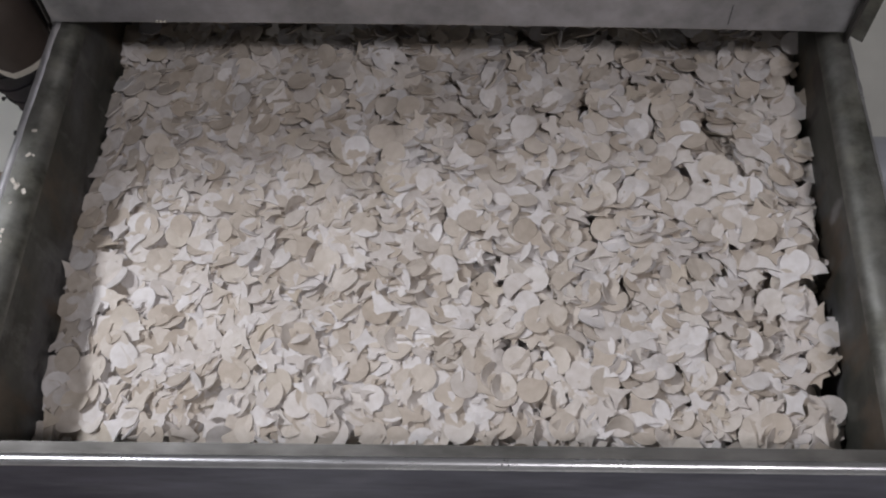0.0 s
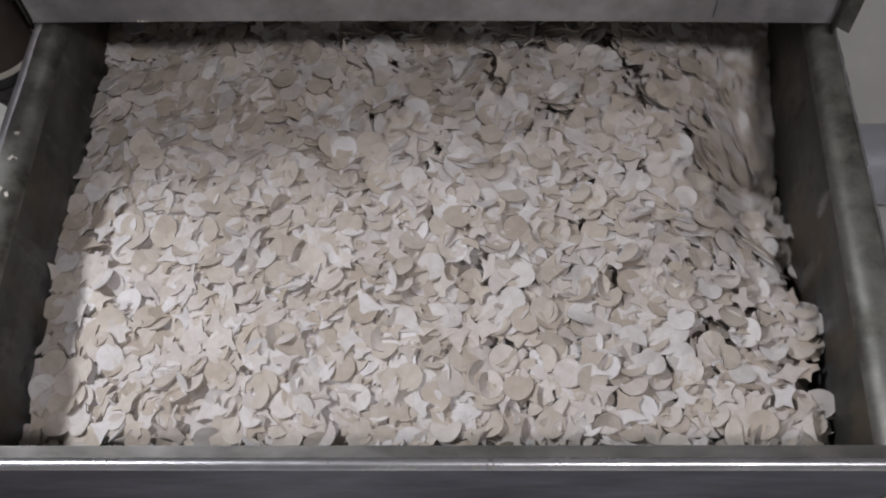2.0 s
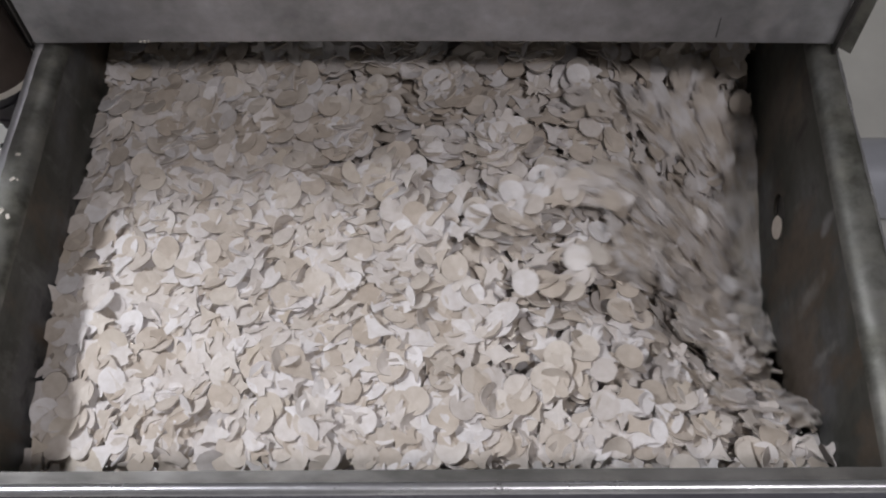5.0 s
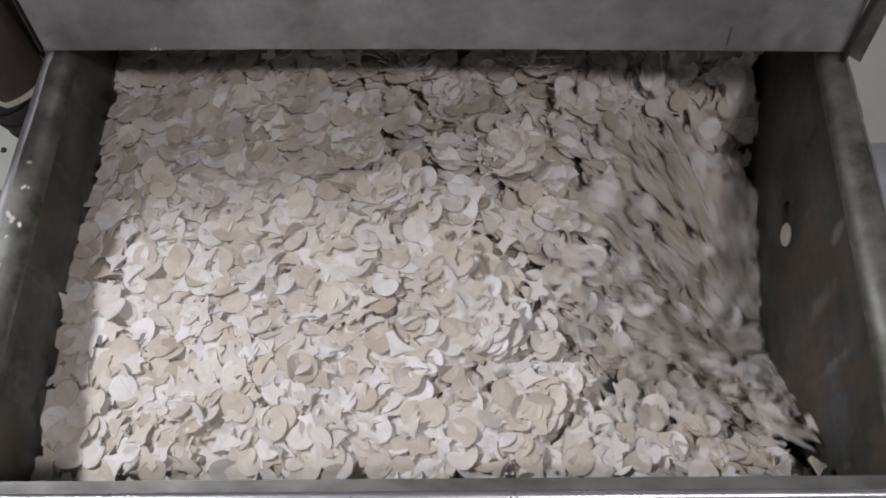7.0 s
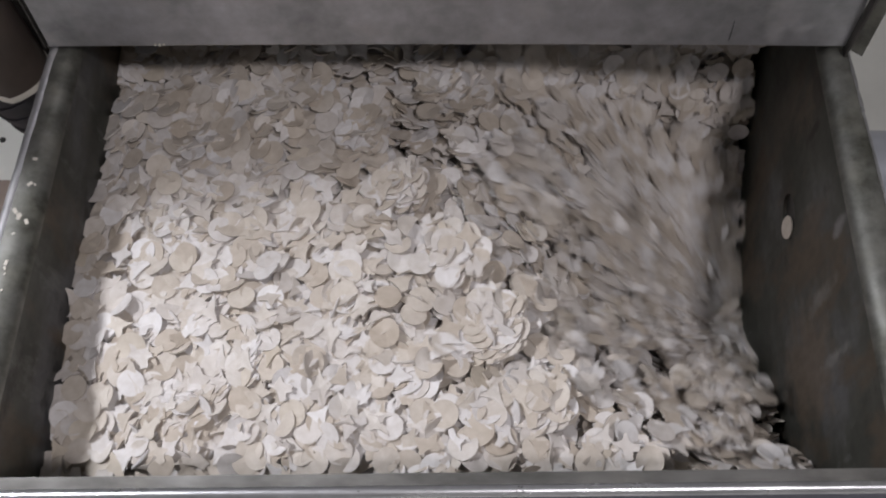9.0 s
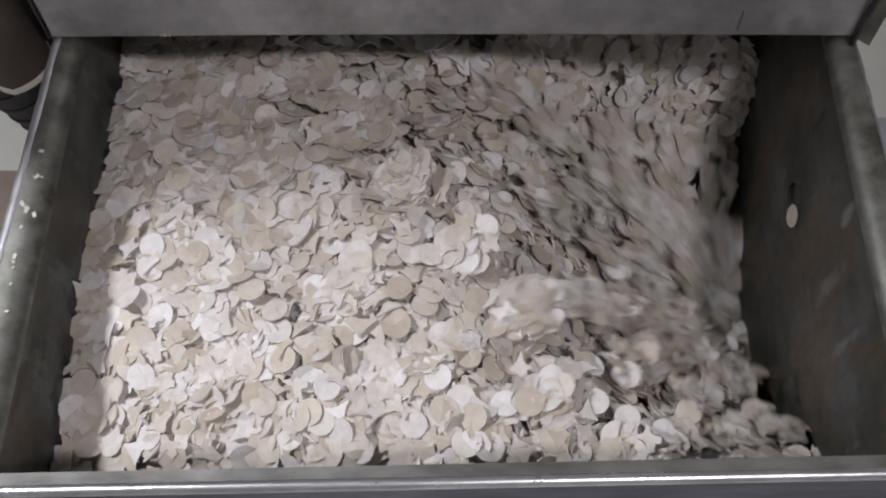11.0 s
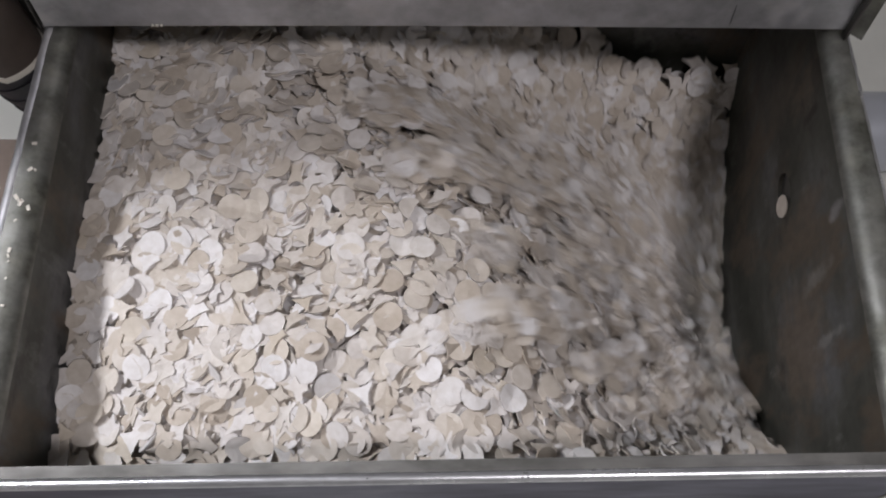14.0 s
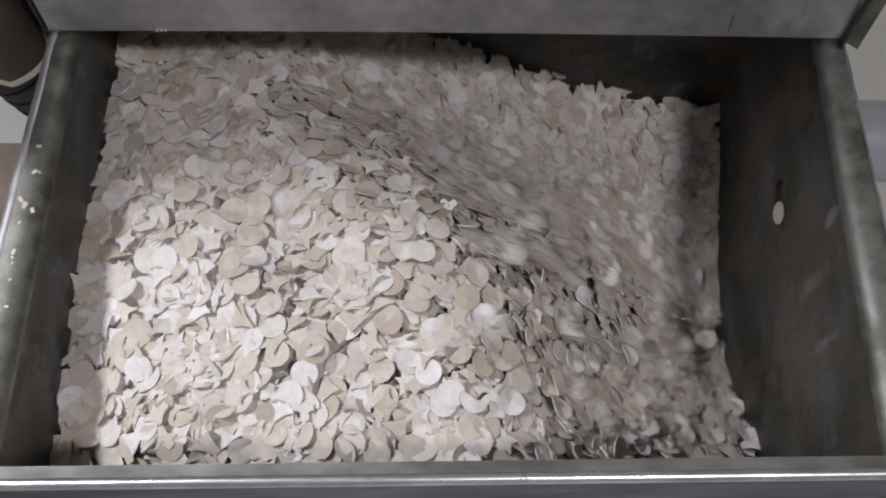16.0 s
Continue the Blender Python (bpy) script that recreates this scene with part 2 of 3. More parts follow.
def build_tray():
    tray = tagged(new("steel_tray"), "deep worn steel tray heaped with cream dough chips, folded rim", "tray")
    t, flare = 0.003, 0.011
    hole_y, hole_z, hole_r = 0.2345, -0.1085, 0.0145
    part("side_wall", box(XL - t, XL, front_y(XL), YB, ZB, -flare), WALL_STEEL, tray, "stained grey steel side wall")
    part("side_wall", wall_with_hole(XR, XR + t, front_y(XR), YB, ZB, -flare, hole_y, hole_z, hole_r), SPLASHED_STEEL, tray, "stained steel side wall with a round bolt hole")
    x0, x1 = XL - t, XR + t
    part("front_wall", sweep([[(x, front_y(x) - 0.0002, ZB), (x, front_y(x) - 0.0002, -0.003), (x, front_y(x) - t, -0.003), (x, front_y(x) - t, ZB)] for x in (x0, x1)]), WALL_STEEL, tray, "stained grey steel front wall")
    part("back_wall", box(x0, x1, YB + 0.0002, YB + t, ZB, 0.0), WALL_STEEL, tray, "dark stained steel back wall")
    # added dark plate: gives the hole its shade against the bright room
    part("hole_backing", box(XR + t + 0.0004, XR + t + 0.004, hole_y - 0.02, hole_y + 0.02, hole_z - 0.02, hole_z + 0.02), DARK_STEEL, tray, "dark plate added behind the bolt hole for its shade")
    # bottom with the discharge opening beside the side wall
    part("bottom", box(x0, 0.195, -0.002, YB + t, ZB - t, ZB - 0.0003), WALL_STEEL, tray, "steel bottom sheet")
    part("bottom", box(0.1953, x1, -0.002, 0.125, ZB - t, ZB - 0.0003), WALL_STEEL, tray)
    part("bottom", box(0.1953, x1, 0.265, YB + t, ZB - t, ZB - 0.0003), WALL_STEEL, tray)
    for side in (-1, 1):
        x_in = XL if side < 0 else XR
        ends = ((front_y(x_in) - 0.012, 0.027), (0.15, 0.0225), (0.31, 0.0175), (YB, 0.0165))
        rows = [[(x_in + side * a, y, b) for a, b in rim_profile(w, 0.17, 0.0025, flare)] for y, w in ends]
        shade_by_angle(part("side_rim", sweep(rows), RIM_STEEL, tray, "worn steel rim curling outwards"))
        rng = random.Random(3 + side)
        # bead along the outer edge: the rim's sheen put in as paler steel
        bead = []
        for i in range(60):
            y = front_y(x_in) - 0.012 + (YB - front_y(x_in) + 0.012) * i / 59
            w = np.interp(y, [e[0] for e in ends], [e[1] for e in ends])
            bead.append(Vector((x_in + side * (w - (0.0016 if side < 0 else 0.0008) + rng.uniform(-0.0003, 0.0003)), y, -0.0026 + rng.uniform(-0.0003, 0.0003))))
        shade_by_angle(part("edge_bead", rod(bead, 0.0040 if side < 0 else 0.0026, 12), PANEL_STEEL if side < 0 else LIP_STEEL, tray, "scuffed outer edge of the rim, its sheen put in as paler steel"))
    # front lip: a dull flat flange, a polished edge and below it a face with its shade in the colour
    lip = [(0.0, -0.0025), (0.0, 0.0), (-0.0088, 0.0), (-0.0088, -0.0025)]
    part("front_flange", sweep([[(x, front_y(x) + a, b) for a, b in lip] for x in (XL - 0.026, XR + 0.026)]), FLANGE_STEEL, tray, "dull grey flange of the front lip")
    rng = random.Random(8)
    bead = [Vector((x, front_y(x) - 0.0098, -0.0020 + rng.uniform(-0.00012, 0.00012))) for x in np.linspace(XL - 0.026, XR + 0.026, 90)]
    shade_by_angle(part("edge_bead", rod(bead, 0.0036, 14), LIP_STEEL, tray, "polished bright edge of the front lip"))
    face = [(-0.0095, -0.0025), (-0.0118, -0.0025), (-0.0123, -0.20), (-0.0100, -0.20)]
    part("front_face", sweep([[(x, front_y(x) + a, b) for a, b in face] for x in (XL - 0.026, XR + 0.026)]), SHADED_FACE_STEEL, tray, "steel outer face, its shade put into a dark bluish tone")
    for x, s, turn in ((0.0525, 0.0024, 0.7), (0.0535, 0.0022, -0.8), (0.047, 0.0014, 0.1), (-0.035, 0.002, 0.2), (-0.03, 0.0011, 0.1), (0.11, 0.0012, 0.3), (-0.13, 0.0015, 0.1)):
        nick = part("nick", box(-s, s, -0.00035, 0.00035, -0.0003, 0.0003, 0.0001, 1), SPECK, tray, "small dark nick on the lip")
        nick.matrix_basis = pose(x, front_y(x) - 0.0098, 0.0012, 0, 0, math.degrees(turn))
    rng = random.Random(5)
    for k in range(16):
        y = rng.uniform(0.155, 0.215) if k < 9 else rng.uniform(0.06, 0.14)
        size = rng.uniform(0.0008, 0.0022)
        flake = part("scuff", box(-size * 0.6, size * 0.6, -size, size, -0.0002, 0.0002, 0.0001, 1), PIPE_EDGE, tray, "pale scraped spot on the rim")
        flake.matrix_basis = pose(XL - 0.011 + rng.gauss(0, 0.0025), y, 0.0002, 0, 0, rng.uniform(0, 180))
    for x in (-0.22, 0.23):
        for y in (0.03, 0.355):
            part("leg", box(x - 0.015, x + 0.015, y - 0.015, y + 0.015, FLOOR_Z, ZB - 0.003, 0.002, 1), DARK_STEEL, tray)
    return tray


def rod(points, radius, n):
    """A solid round bar along points."""
    rings = []
    for k, p in enumerate(points):
        d = (points[min(k + 1, len(points) - 1)] - points[max(k - 1, 0)]).normalized()
        q = d.to_track_quat("Z", "X")
        rings.append([tuple(p + q @ Vector((radius * math.cos(2 * math.pi * i / n), radius * math.sin(2 * math.pi * i / n), 0))) for i in range(n)])
    return sweep(rings)


def wall_with_hole(x0, x1, y0, y1, z0, z1, cy, cz, r, n=20):
    bm = bmesh.new()
    sides = []
    for x in (x0, x1):
        ring, outer = [], []
        for i in range(n):
            a = 2 * math.pi * i / n
            c, s = math.cos(a), math.sin(a)
            ring.append(bm.verts.new((x, cy + r * 1.1 * c, cz + r * 0.92 * s)))
            k = min((y1 - cy) / c if c > 1e-6 else 9, (y0 - cy) / c if c < -1e-6 else 9, (z1 - cz) / s if s > 1e-6 else 9, (z0 - cz) / s if s < -1e-6 else 9)
            outer.append(bm.verts.new((x, cy + k * c, cz + k * s)))
        corners = [bm.verts.new((x, y, z)) for y, z in ((y1, z1), (y0, z1), (y0, z0), (y1, z0))]
        sides.append((ring, outer, corners))
        for i in range(n):
            j = (i + 1) % n
            a, b = outer[i].co, outer[j].co
            extra = []
            if abs(a.y - b.y) > 1e-6 and abs(a.z - b.z) > 1e-6:
                extra = [min(corners, key=lambda v: (v.co - (a + b) / 2).length)]
            bm.faces.new([ring[i], outer[i], *extra, outer[j], ring[j]])
    for i in range(n):
        j = (i + 1) % n
        bm.faces.new((sides[0][0][i], sides[1][0][i], sides[1][0][j], sides[0][0][j]))
    return bm


def shade_by_angle(ob):
    for p in ob.data.polygons:
        p.use_smooth = True
    ob.data.set_sharp_from_angle(angle=radians(40))
    return ob


def build_hopper():
    """The steel front of the machine above the far half of the tray."""
    hopper = tagged(new("hopper_front"), "brushed steel hopper front plate above the tray", "machine panel")
    top = HOPPER_TOP
    lean = 0.012
    edge = [(x, 0.0050 + 0.005 * x + 0.0022 * (1 - (x / 0.275) ** 2)) for x in np.linspace(-0.272, 0.2795, 15)]
    rows = [[(x, 0.302, z), (x, 0.302 + lean, top), (x, 0.306 + lean, top), (x, 0.306, z)] for x, z in edge]
    part("plate", sweep(rows), PANEL_STEEL, hopper, "brushed grey steel plate")
    # right-hand folded flange that stands off the plate and hangs past its corner
    part("side_flange", sweep([[(0.280, 0.297, 0.009), (0.2885, 0.2925, 0.007), (0.2895, 0.294, 0.007), (0.281, 0.300, 0.009)],
                               [(0.280, 0.306, top), (0.2885, 0.3015, top), (0.2895, 0.303, top), (0.281, 0.309, top)]]), RIM_STEEL, hopper, "folded steel side flange")
    part("side_seam", box(0.2790, 0.2812, 0.2965, 0.3035, 0.001, top, 0.0005, 1), DARK_STEEL, hopper, "narrow dark seam")
    # left-hand flange and dark bracket
    part("side_flange", sweep([[(-0.2745, 0.300, 0.004), (-0.2735, 0.300, 0.004), (-0.2735, 0.315, 0.004), (-0.2745, 0.315, 0.004)],
                               [(-0.2745, 0.300 + lean, top), (-0.2735, 0.300 + lean, top), (-0.2735, 0.315, top), (-0.2745, 0.315, top)]]), DARK_STEEL, hopper)
    part("side_plate", sweep([[(-0.296, 0.330, -0.01), (-0.275, 0.306, -0.01), (-0.274, 0.309, -0.01), (-0.295, 0.333, -0.01)],
                              [(-0.296, 0.330, top), (-0.275, 0.306 + lean, top), (-0.274, 0.309 + lean, top), (-0.295, 0.333, top)]]), PANEL_STEEL, hopper)
    part("cover", box(-0.27, 0.278, 0.306 + lean, 0.50, top - 0.004, top), PANEL_STEEL, hopper, "steel cover sheet")
    # unseen sides and back, added to stop lamp light leaking in behind the plate
    part("hopper_side", box(-0.2728, -0.270, 0.3165, 0.50, 0.004, top - 0.0045), PANEL_STEEL, hopper, "unseen hopper side sheet, added to stop stray light")
    part("hopper_side", box(0.275, 0.278, 0.3165, 0.50, 0.004, top - 0.0045), PANEL_STEEL, hopper)
    part("hopper_back", box(-0.27, 0.275, 0.497, 0.50, -0.02, top - 0.0045), PANEL_STEEL, hopper)
    part("scratch", sweep([[(0.1985, 0.3018, 0.012), (0.1992, 0.3018, 0.012), (0.1992, 0.304, 0.012)], [(0.1982, 0.3018 + lean * 0.12, 0.030), (0.1988, 0.3018 + lean * 0.12, 0.030), (0.1988, 0.304 + lean * 0.12, 0.030)]]), SPECK, hopper)
    for x, w in ((-0.193, 0.0012), (-0.190, 0.0008), (-0.196, 0.0008)):
        part("weld_bead", box(x - w, x + w, 0.3005, 0.302, 0.0058, 0.0075, 0.0004, 1), PIPE_EDGE, hopper, "small bright weld bead on the lower edge")
    return hopper


HOPPER_TOP = 0.20


def build_side_clutter():
    """What shows beside the tray: a pipe end and a dark hose by its far corner."""
    pipe = tagged(new("pipe_end"), "brown plastic pipe with a pale cut end beside the tray", "pipe")
    a0, a1 = Vector((-0.335, 0.330, 0.13)), Vector((-0.315, 0.305, -0.034))
    d = (a1 - a0).normalized()
    cut = Vector((-1.5, 0.5, 0))
    shade_by_angle(part("tube", slanted(tube([a0, a1], 0.0285, 0.0255, 32), a1, d, cut), PIPE_BROWN, pipe))
    shade_by_angle(part("cut_edge", slanted(tube([a1 - d * 0.003, a1 + d * 0.0015], 0.0292, 0.0252, 32), a1, d, cut), PIPE_EDGE, pipe, "pale worn pipe mouth"))
    hose = tagged(new("ribbed_hose"), "dark ribbed rubber hose hanging beside the tray", "hose")
    pts = []
    for i in range(17):
        u = i / 16
        pts.append(Vector((-0.440 + 0.075 * u, 0.412 + 0.016 * u, -0.06 - 0.30 * u)))
    shade_by_angle(part("hose_body", tube(pts, 0.034, 0.030, 20), RUBBER, hose))
    for i in range(1, 16):
        d = (pts[i + 1] - pts[i - 1]).normalized()
        shade_by_angle(part("rib", tube([pts[i] - d * 0.0026, pts[i] + d * 0.0026], 0.0356, 0.0335, 20), RUBBER, hose))
    rod = tagged(new("steel_bracket"), "dark steel bracket strut beside the hopper", "bracket")
    part("strut", box(-0.300, -0.288, 0.325, 0.337, -0.05, HOPPER_TOP, 0.002, 1), DARK_STEEL, rod)
    part("foot", box(-0.304, -0.272, 0.320, 0.342, -0.056, -0.050, 0.001, 1), DARK_STEEL, rod)


def slanted(bm, end, d, cut):
    """Cuts the end of a tube askew: its rim rises along the tube on the side of cut."""
    for v in bm.verts:
        off = v.co - end
        if abs(off.dot(d)) < 0.01:
            across = off - d * off.dot(d)
            v.co -= d * max(0.0, across.dot(cut) + 0.022)
    return bm


def tube(points, outer, inner, n):
    bm = bmesh.new()
    rings = []
    for k, p in enumerate(points):
        d = (points[min(k + 1, len(points) - 1)] - points[max(k - 1, 0)]).normalized()
        q = d.to_track_quat("Z", "X")
        rings.append([[bm.verts.new(p + q @ Vector((r * math.cos(2 * math.pi * i / n), r * math.sin(2 * math.pi * i / n), 0))) for i in range(n)] for r in (outer, inner)])
    for a, b in zip(rings, rings[1:]):
        for s in (0, 1):
            for i in range(n):
                j = (i + 1) % n
                bm.faces.new((a[s][i], a[s][j], b[s][j], b[s][i]))
    for r in (rings[0], rings[-1]):
        for i in range(n):
            j = (i + 1) % n
            bm.faces.new((r[0][i], r[0][j], r[1][j], r[1][i]))
    return bm


def build_surroundings():
    """What shows on the floor beside the tray, and an unseen tall block added beside the hopper to shade the tray's far
    half.
    """
    for x, y, r in ((-0.792, 0.781, 0.0055), (-0.834, 0.854, 0.0042)):
        bm = bmesh.new()
        bmesh.ops.create_cone(bm, cap_ends=True, segments=12, radius1=r, radius2=r * 0.8, depth=0.003, matrix=Matrix.Translation((x, y, FLOOR_Z + 0.0016)))
        tagged(part("pebble", bm, SPECK), "small dark crumb lying on the pale floor", "crumb")
    tagged(part("floor_board", box(-1.4, -0.42, -0.5, 0.695, FLOOR_Z, FLOOR_Z + 0.012, 0.003, 1), BOARD), "flat brown board lying on the floor beside the tray", "board")
    run = [Vector((x, 0.690, FLOOR_Z + 0.064)) for x in (0.52, 0.9, 1.3)]
    shade_by_angle(tagged(part("floor_pipe", tube(run, 0.064, 0.060, 40), BOX_PALE), "pale bluish grey pipe lying on the floor beside the tray", "pipe"))
    # unseen block, added only to keep the work lamp off the far half
    cabinet = tagged(new("machine_cabinet"), "unseen tall block added beside the hopper to cast shade", "cabinet")
    part("body", box(-0.58, -0.40, SHADE_BLOCK_Y, 0.75, 0.06, 1.35, 0.004, 2), PANEL_STEEL, cabinet)
    part("post", box(-0.56, -0.46, 0.62, 0.72, FLOOR_Z, 0.06, 0.003, 1), DARK_STEEL, cabinet)


SHADE_BLOCK_Y = 0.187
build_room()
build_tray()
build_hopper()
build_side_clutter()
build_surroundings()


# ---- the shape of the heap ----
# the funnel's lowest point, seconds and height, its way along the side wall, and the slopes behind and before it
FALL_T = [0.0, 0.6, 1.0, 1.5, 2.0, 4.0, 6.5, 8.0, 9.0, 12.0, 14.0, 16.0]
FALL_Z = [-0.034, -0.050, -0.068, -0.095, -0.120, -0.176, -0.206, -0.240, -0.273, -0.283, -0.307, -0.311]
SINK_T = [0.0, 2.0, 4.0, 6.5, 8.0, 9.0, 12.0, 14.0, 16.0]
SINK_Y = [0.215, 0.212, 0.190, 0.172, 0.190, 0.204, 0.195, 0.188, 0.178]
REAR_S = [0.30, 0.28, 0.42, 0.42, 0.66, 0.74, 0.62, 0.50, 0.42]
FORE_S = [0.55, 0.75, 0.88, 0.95, 1.05, 1.10, 1.05, 0.90, 0.82]
BANK = [0.0, 0.0, 0.6, 0.9, 1.1, 1.3, 1.3, 0.7, 0.0]
REAR_ACROSS = [1.15, 1.15, 1.10, 1.05, 1.00, 0.95, 0.85, 0.74, 0.62]
SINK_X = 0.258


def bed_height(x, y):
    """The heap before anything runs out."""
    z = -0.066 + 0.022 * (x + 0.255) / 0.52 - 0.024 * np.exp(-y / 0.035)
    z = z - 0.006 * np.exp(-(x + 0.254) / 0.02)
    z = z + 0.0045 * np.sin(31 * x + 1.3) * np.cos(27 * y + 0.4) + 0.003 * np.sin(63 * x - 2.1 + 40 * y) + 0.002 * np.cos(90 * y - 50 * x)
    return z + 0.010 * np.exp(-((x + 0.02) ** 2 + (y - 0.16) ** 2) / 0.02)


def funnel(x, y, t, across=1.15):
    """Height of the cone that runs down to the outlet."""
    sy = np.interp(t, SINK_T, SINK_Y)
    dy = y - sy
    behind = np.clip((dy + 0.06) / 0.22, 0, 1)
    behind = behind * behind * (3 - 2 * behind)
    rear = min(across, float(np.interp(t, SINK_T, REAR_ACROSS)))
    dx = (SINK_X - x) * (across + (rear - across) * behind)
    dy = np.where(dy > 0, dy * np.interp(t, SINK_T, REAR_S), dy * np.interp(t, SINK_T, FORE_S))
    # chips left standing against the back wall
    bank = np.interp(t, SINK_T, BANK) * np.maximum(y - 0.335, 0)
    return np.interp(t, FALL_T, FALL_Z) + np.sqrt(dx * dx + dy * dy + 1e-5) + bank


def surface(x, y, t):
    a, b = bed_height(x, y), funnel(x, y, t)
    k = 0.040
    m = np.clip(0.5 + 0.5 * (b - a) / k, 0, 1)
    return b + (a - b) * m - k * m * (1 - m)


def slope(x, y, t):
    e = 0.004
    return (surface(x + e, y, t) - surface(x - e, y, t)) / (2 * e), (surface(x, y + e, t) - surface(x, y - e, t)) / (2 * e)


def speed(x, y, t):
    over = bed_height(x, y) - funnel(x, y, t, 0.66)
    start = np.clip((t + 0.6) / 1.6, 0, 1)
    wall = np.clip((0.40 - y) / 0.13, 0.08, 1.0) * np.clip((y - front_y(x) - 0.005) / 0.10, 0.05, 1.0)
    # towards the end the far slope comes nearly to rest
    late = 1 - np.interp(t, [12.5, 15.0], [0, 0.6]) * np.clip((y - 0.20) / 0.08, 0, 1)
    v = np.minimum(0.085 * np.exp(over / 0.031 - 1.0), TOP_SPEED) * late
    # the first slide takes the whole skin of the far half with it
    slide = np.interp(t, [1.0, 1.8, 4.2, 6.0], [0, 1, 1, 0]) * np.clip((x + 0.10) / 0.10, 0, 1) * np.clip((y - 0.20 - 0.10 * np.clip(0.10 - x, 0, 1)) / 0.05, 0, 1)
    return np.maximum(v, SLIDE * slide) * start * wall


TOP_SPEED = 0.17
SLIDE = 0.055


# ---- chip shapes ----
def chip_mesh(name, outline, thick, bend, twist):
    """A thin pressed chip: centre fans above and below, an edge all round, curled a little."""
    n = len(outline)

    def lift(px, py):
        u = px * math.cos(twist) + py * math.sin(twist)
        w = -px * math.sin(twist) + py * math.cos(twist)
        return bend * u * u * 60 - 0.35 * bend * w * w * 60

    top = [(0, 0, thick / 2)] + [(px, py, lift(px, py) + thick / 2) for px, py in outline]
    low = [(0, 0, -thick / 2)] + [(px * 0.97, py * 0.97, lift(px, py) - thick / 2) for px, py in outline]
    faces = []
    for i in range(n):
        a, b = 1 + i, 1 + (i + 1) % n
        faces += [(0, a, b), (n + 1, n + 1 + b, n + 1 + a), (a, n + 1 + a, n + 1 + b, b)]
    me = bpy.data.meshes.new(name)
    me.from_pydata(top + low, [], faces)
    me.materials.append(CHIP_ONE)
    for p in me.polygons:
        p.use_smooth = len(p.vertices) == 3
    me.update()
    me.set_sharp_from_angle(angle=radians(35))
    return me


def disc_outline(r, squash=1.0):
    return [(r * math.cos(2 * math.pi * i / 18), squash * r * math.sin(2 * math.pi * i / 18)) for i in range(18)]


def star_outline(tips, hollows, steps=4):
    """Off-cut between punched discs: blunt or sharp tips joined by hollow arcs. tips: (degrees, radius, bluntness)."""
    ends = []
    for (a, r, blunt), hollow in zip(tips, hollows):
        ends.append((a - blunt, r, 0.0))
        ends.append((a + blunt, r * 0.97, hollow))
    pts = []
    for k, (a, r, hollow) in enumerate(ends):
        b, s, _ = ends[(k + 1) % len(ends)]
        p = Vector((r * math.cos(radians(a)), r * math.sin(radians(a))))
        q = Vector((s * math.cos(radians(b)), s * math.sin(radians(b))))
        for i in range(steps if hollow else 1):
            u = i / steps
            pts.append(tuple(p.lerp(q, u) * (1 - hollow * math.sin(math.pi * u) ** 0.8)))
    return pts


def moon_outline(r, bite):
    pts = []
    for i in range(11):
        a = radians(-100 + 20 * i)
        pts.append((r * math.cos(a), r * math.sin(a)))
    for i in range(1, 6):
        a = radians(100 - 200 * i / 6)
        pts.append((-r * 0.2 + bite * r * math.cos(a) * 0.35, r * 0.95 * math.sin(a)))
    return pts


shape_rng = random.Random(11)
THICK = 0.0011
DISCS = [chip_mesh("disc_chip", disc_outline(0.0090 + 0.0003 * (i % 4), 1 - 0.02 * (i % 3)), THICK, (0.05, 0.25, -0.12, 0.4, 0.15, 0.55)[i], i) for i in range(6)]
STARS = []
for i in range(12):
    count = 3 if i % 3 == 0 else 4
    long = 1.35 if i % 4 == 1 else 1.0
    tips = [(360 * k / count + shape_rng.uniform(-16, 16), shape_rng.uniform(0.0077, 0.0107) * (long if k % 2 == 0 else 1 / long), shape_rng.choice((1, 2, 4, 9, 14))) for k in range(count)]
    hollows = [shape_rng.uniform(0.18, 0.44) * (1.1 if count == 4 else 0.75) for _ in range(count)]
    STARS.append(chip_mesh("offcut_chip", star_outline(tips, hollows), THICK, shape_rng.uniform(-0.3, 0.6), i))
STARS += [chip_mesh("offcut_chip", moon_outline(0.0100, 0.3), THICK, 0.2, 0.5), chip_mesh("offcut_chip", moon_outline(0.0096, 0.9), THICK, -0.2, 2.0)]


def pick_shape(rng):
    return DISCS[rng.integers(len(DISCS))] if rng.random() < 0.37 else STARS[rng.integers(len(STARS))]


def lie_on(gx, gy, tilt, heading, yaw):
    """The turn of a chip that lies on a slope, tipped by tilt degrees towards heading."""
    normal = Vector((-gx, -gy, 1)).normalized()
    base = Vector((0, 0, 1)).rotation_difference(normal)
    tip = Matrix.Rotation(radians(tilt), 3, Vector((math.cos(heading), math.sin(heading), 0))).to_quaternion()
    return base @ tip @ Matrix.Rotation(yaw, 3, "Z").to_quaternion()


def tilt_of(rng):
    return abs(rng.normal(0, 15)) if rng.random() < 0.62 else abs(rng.normal(0, 38))


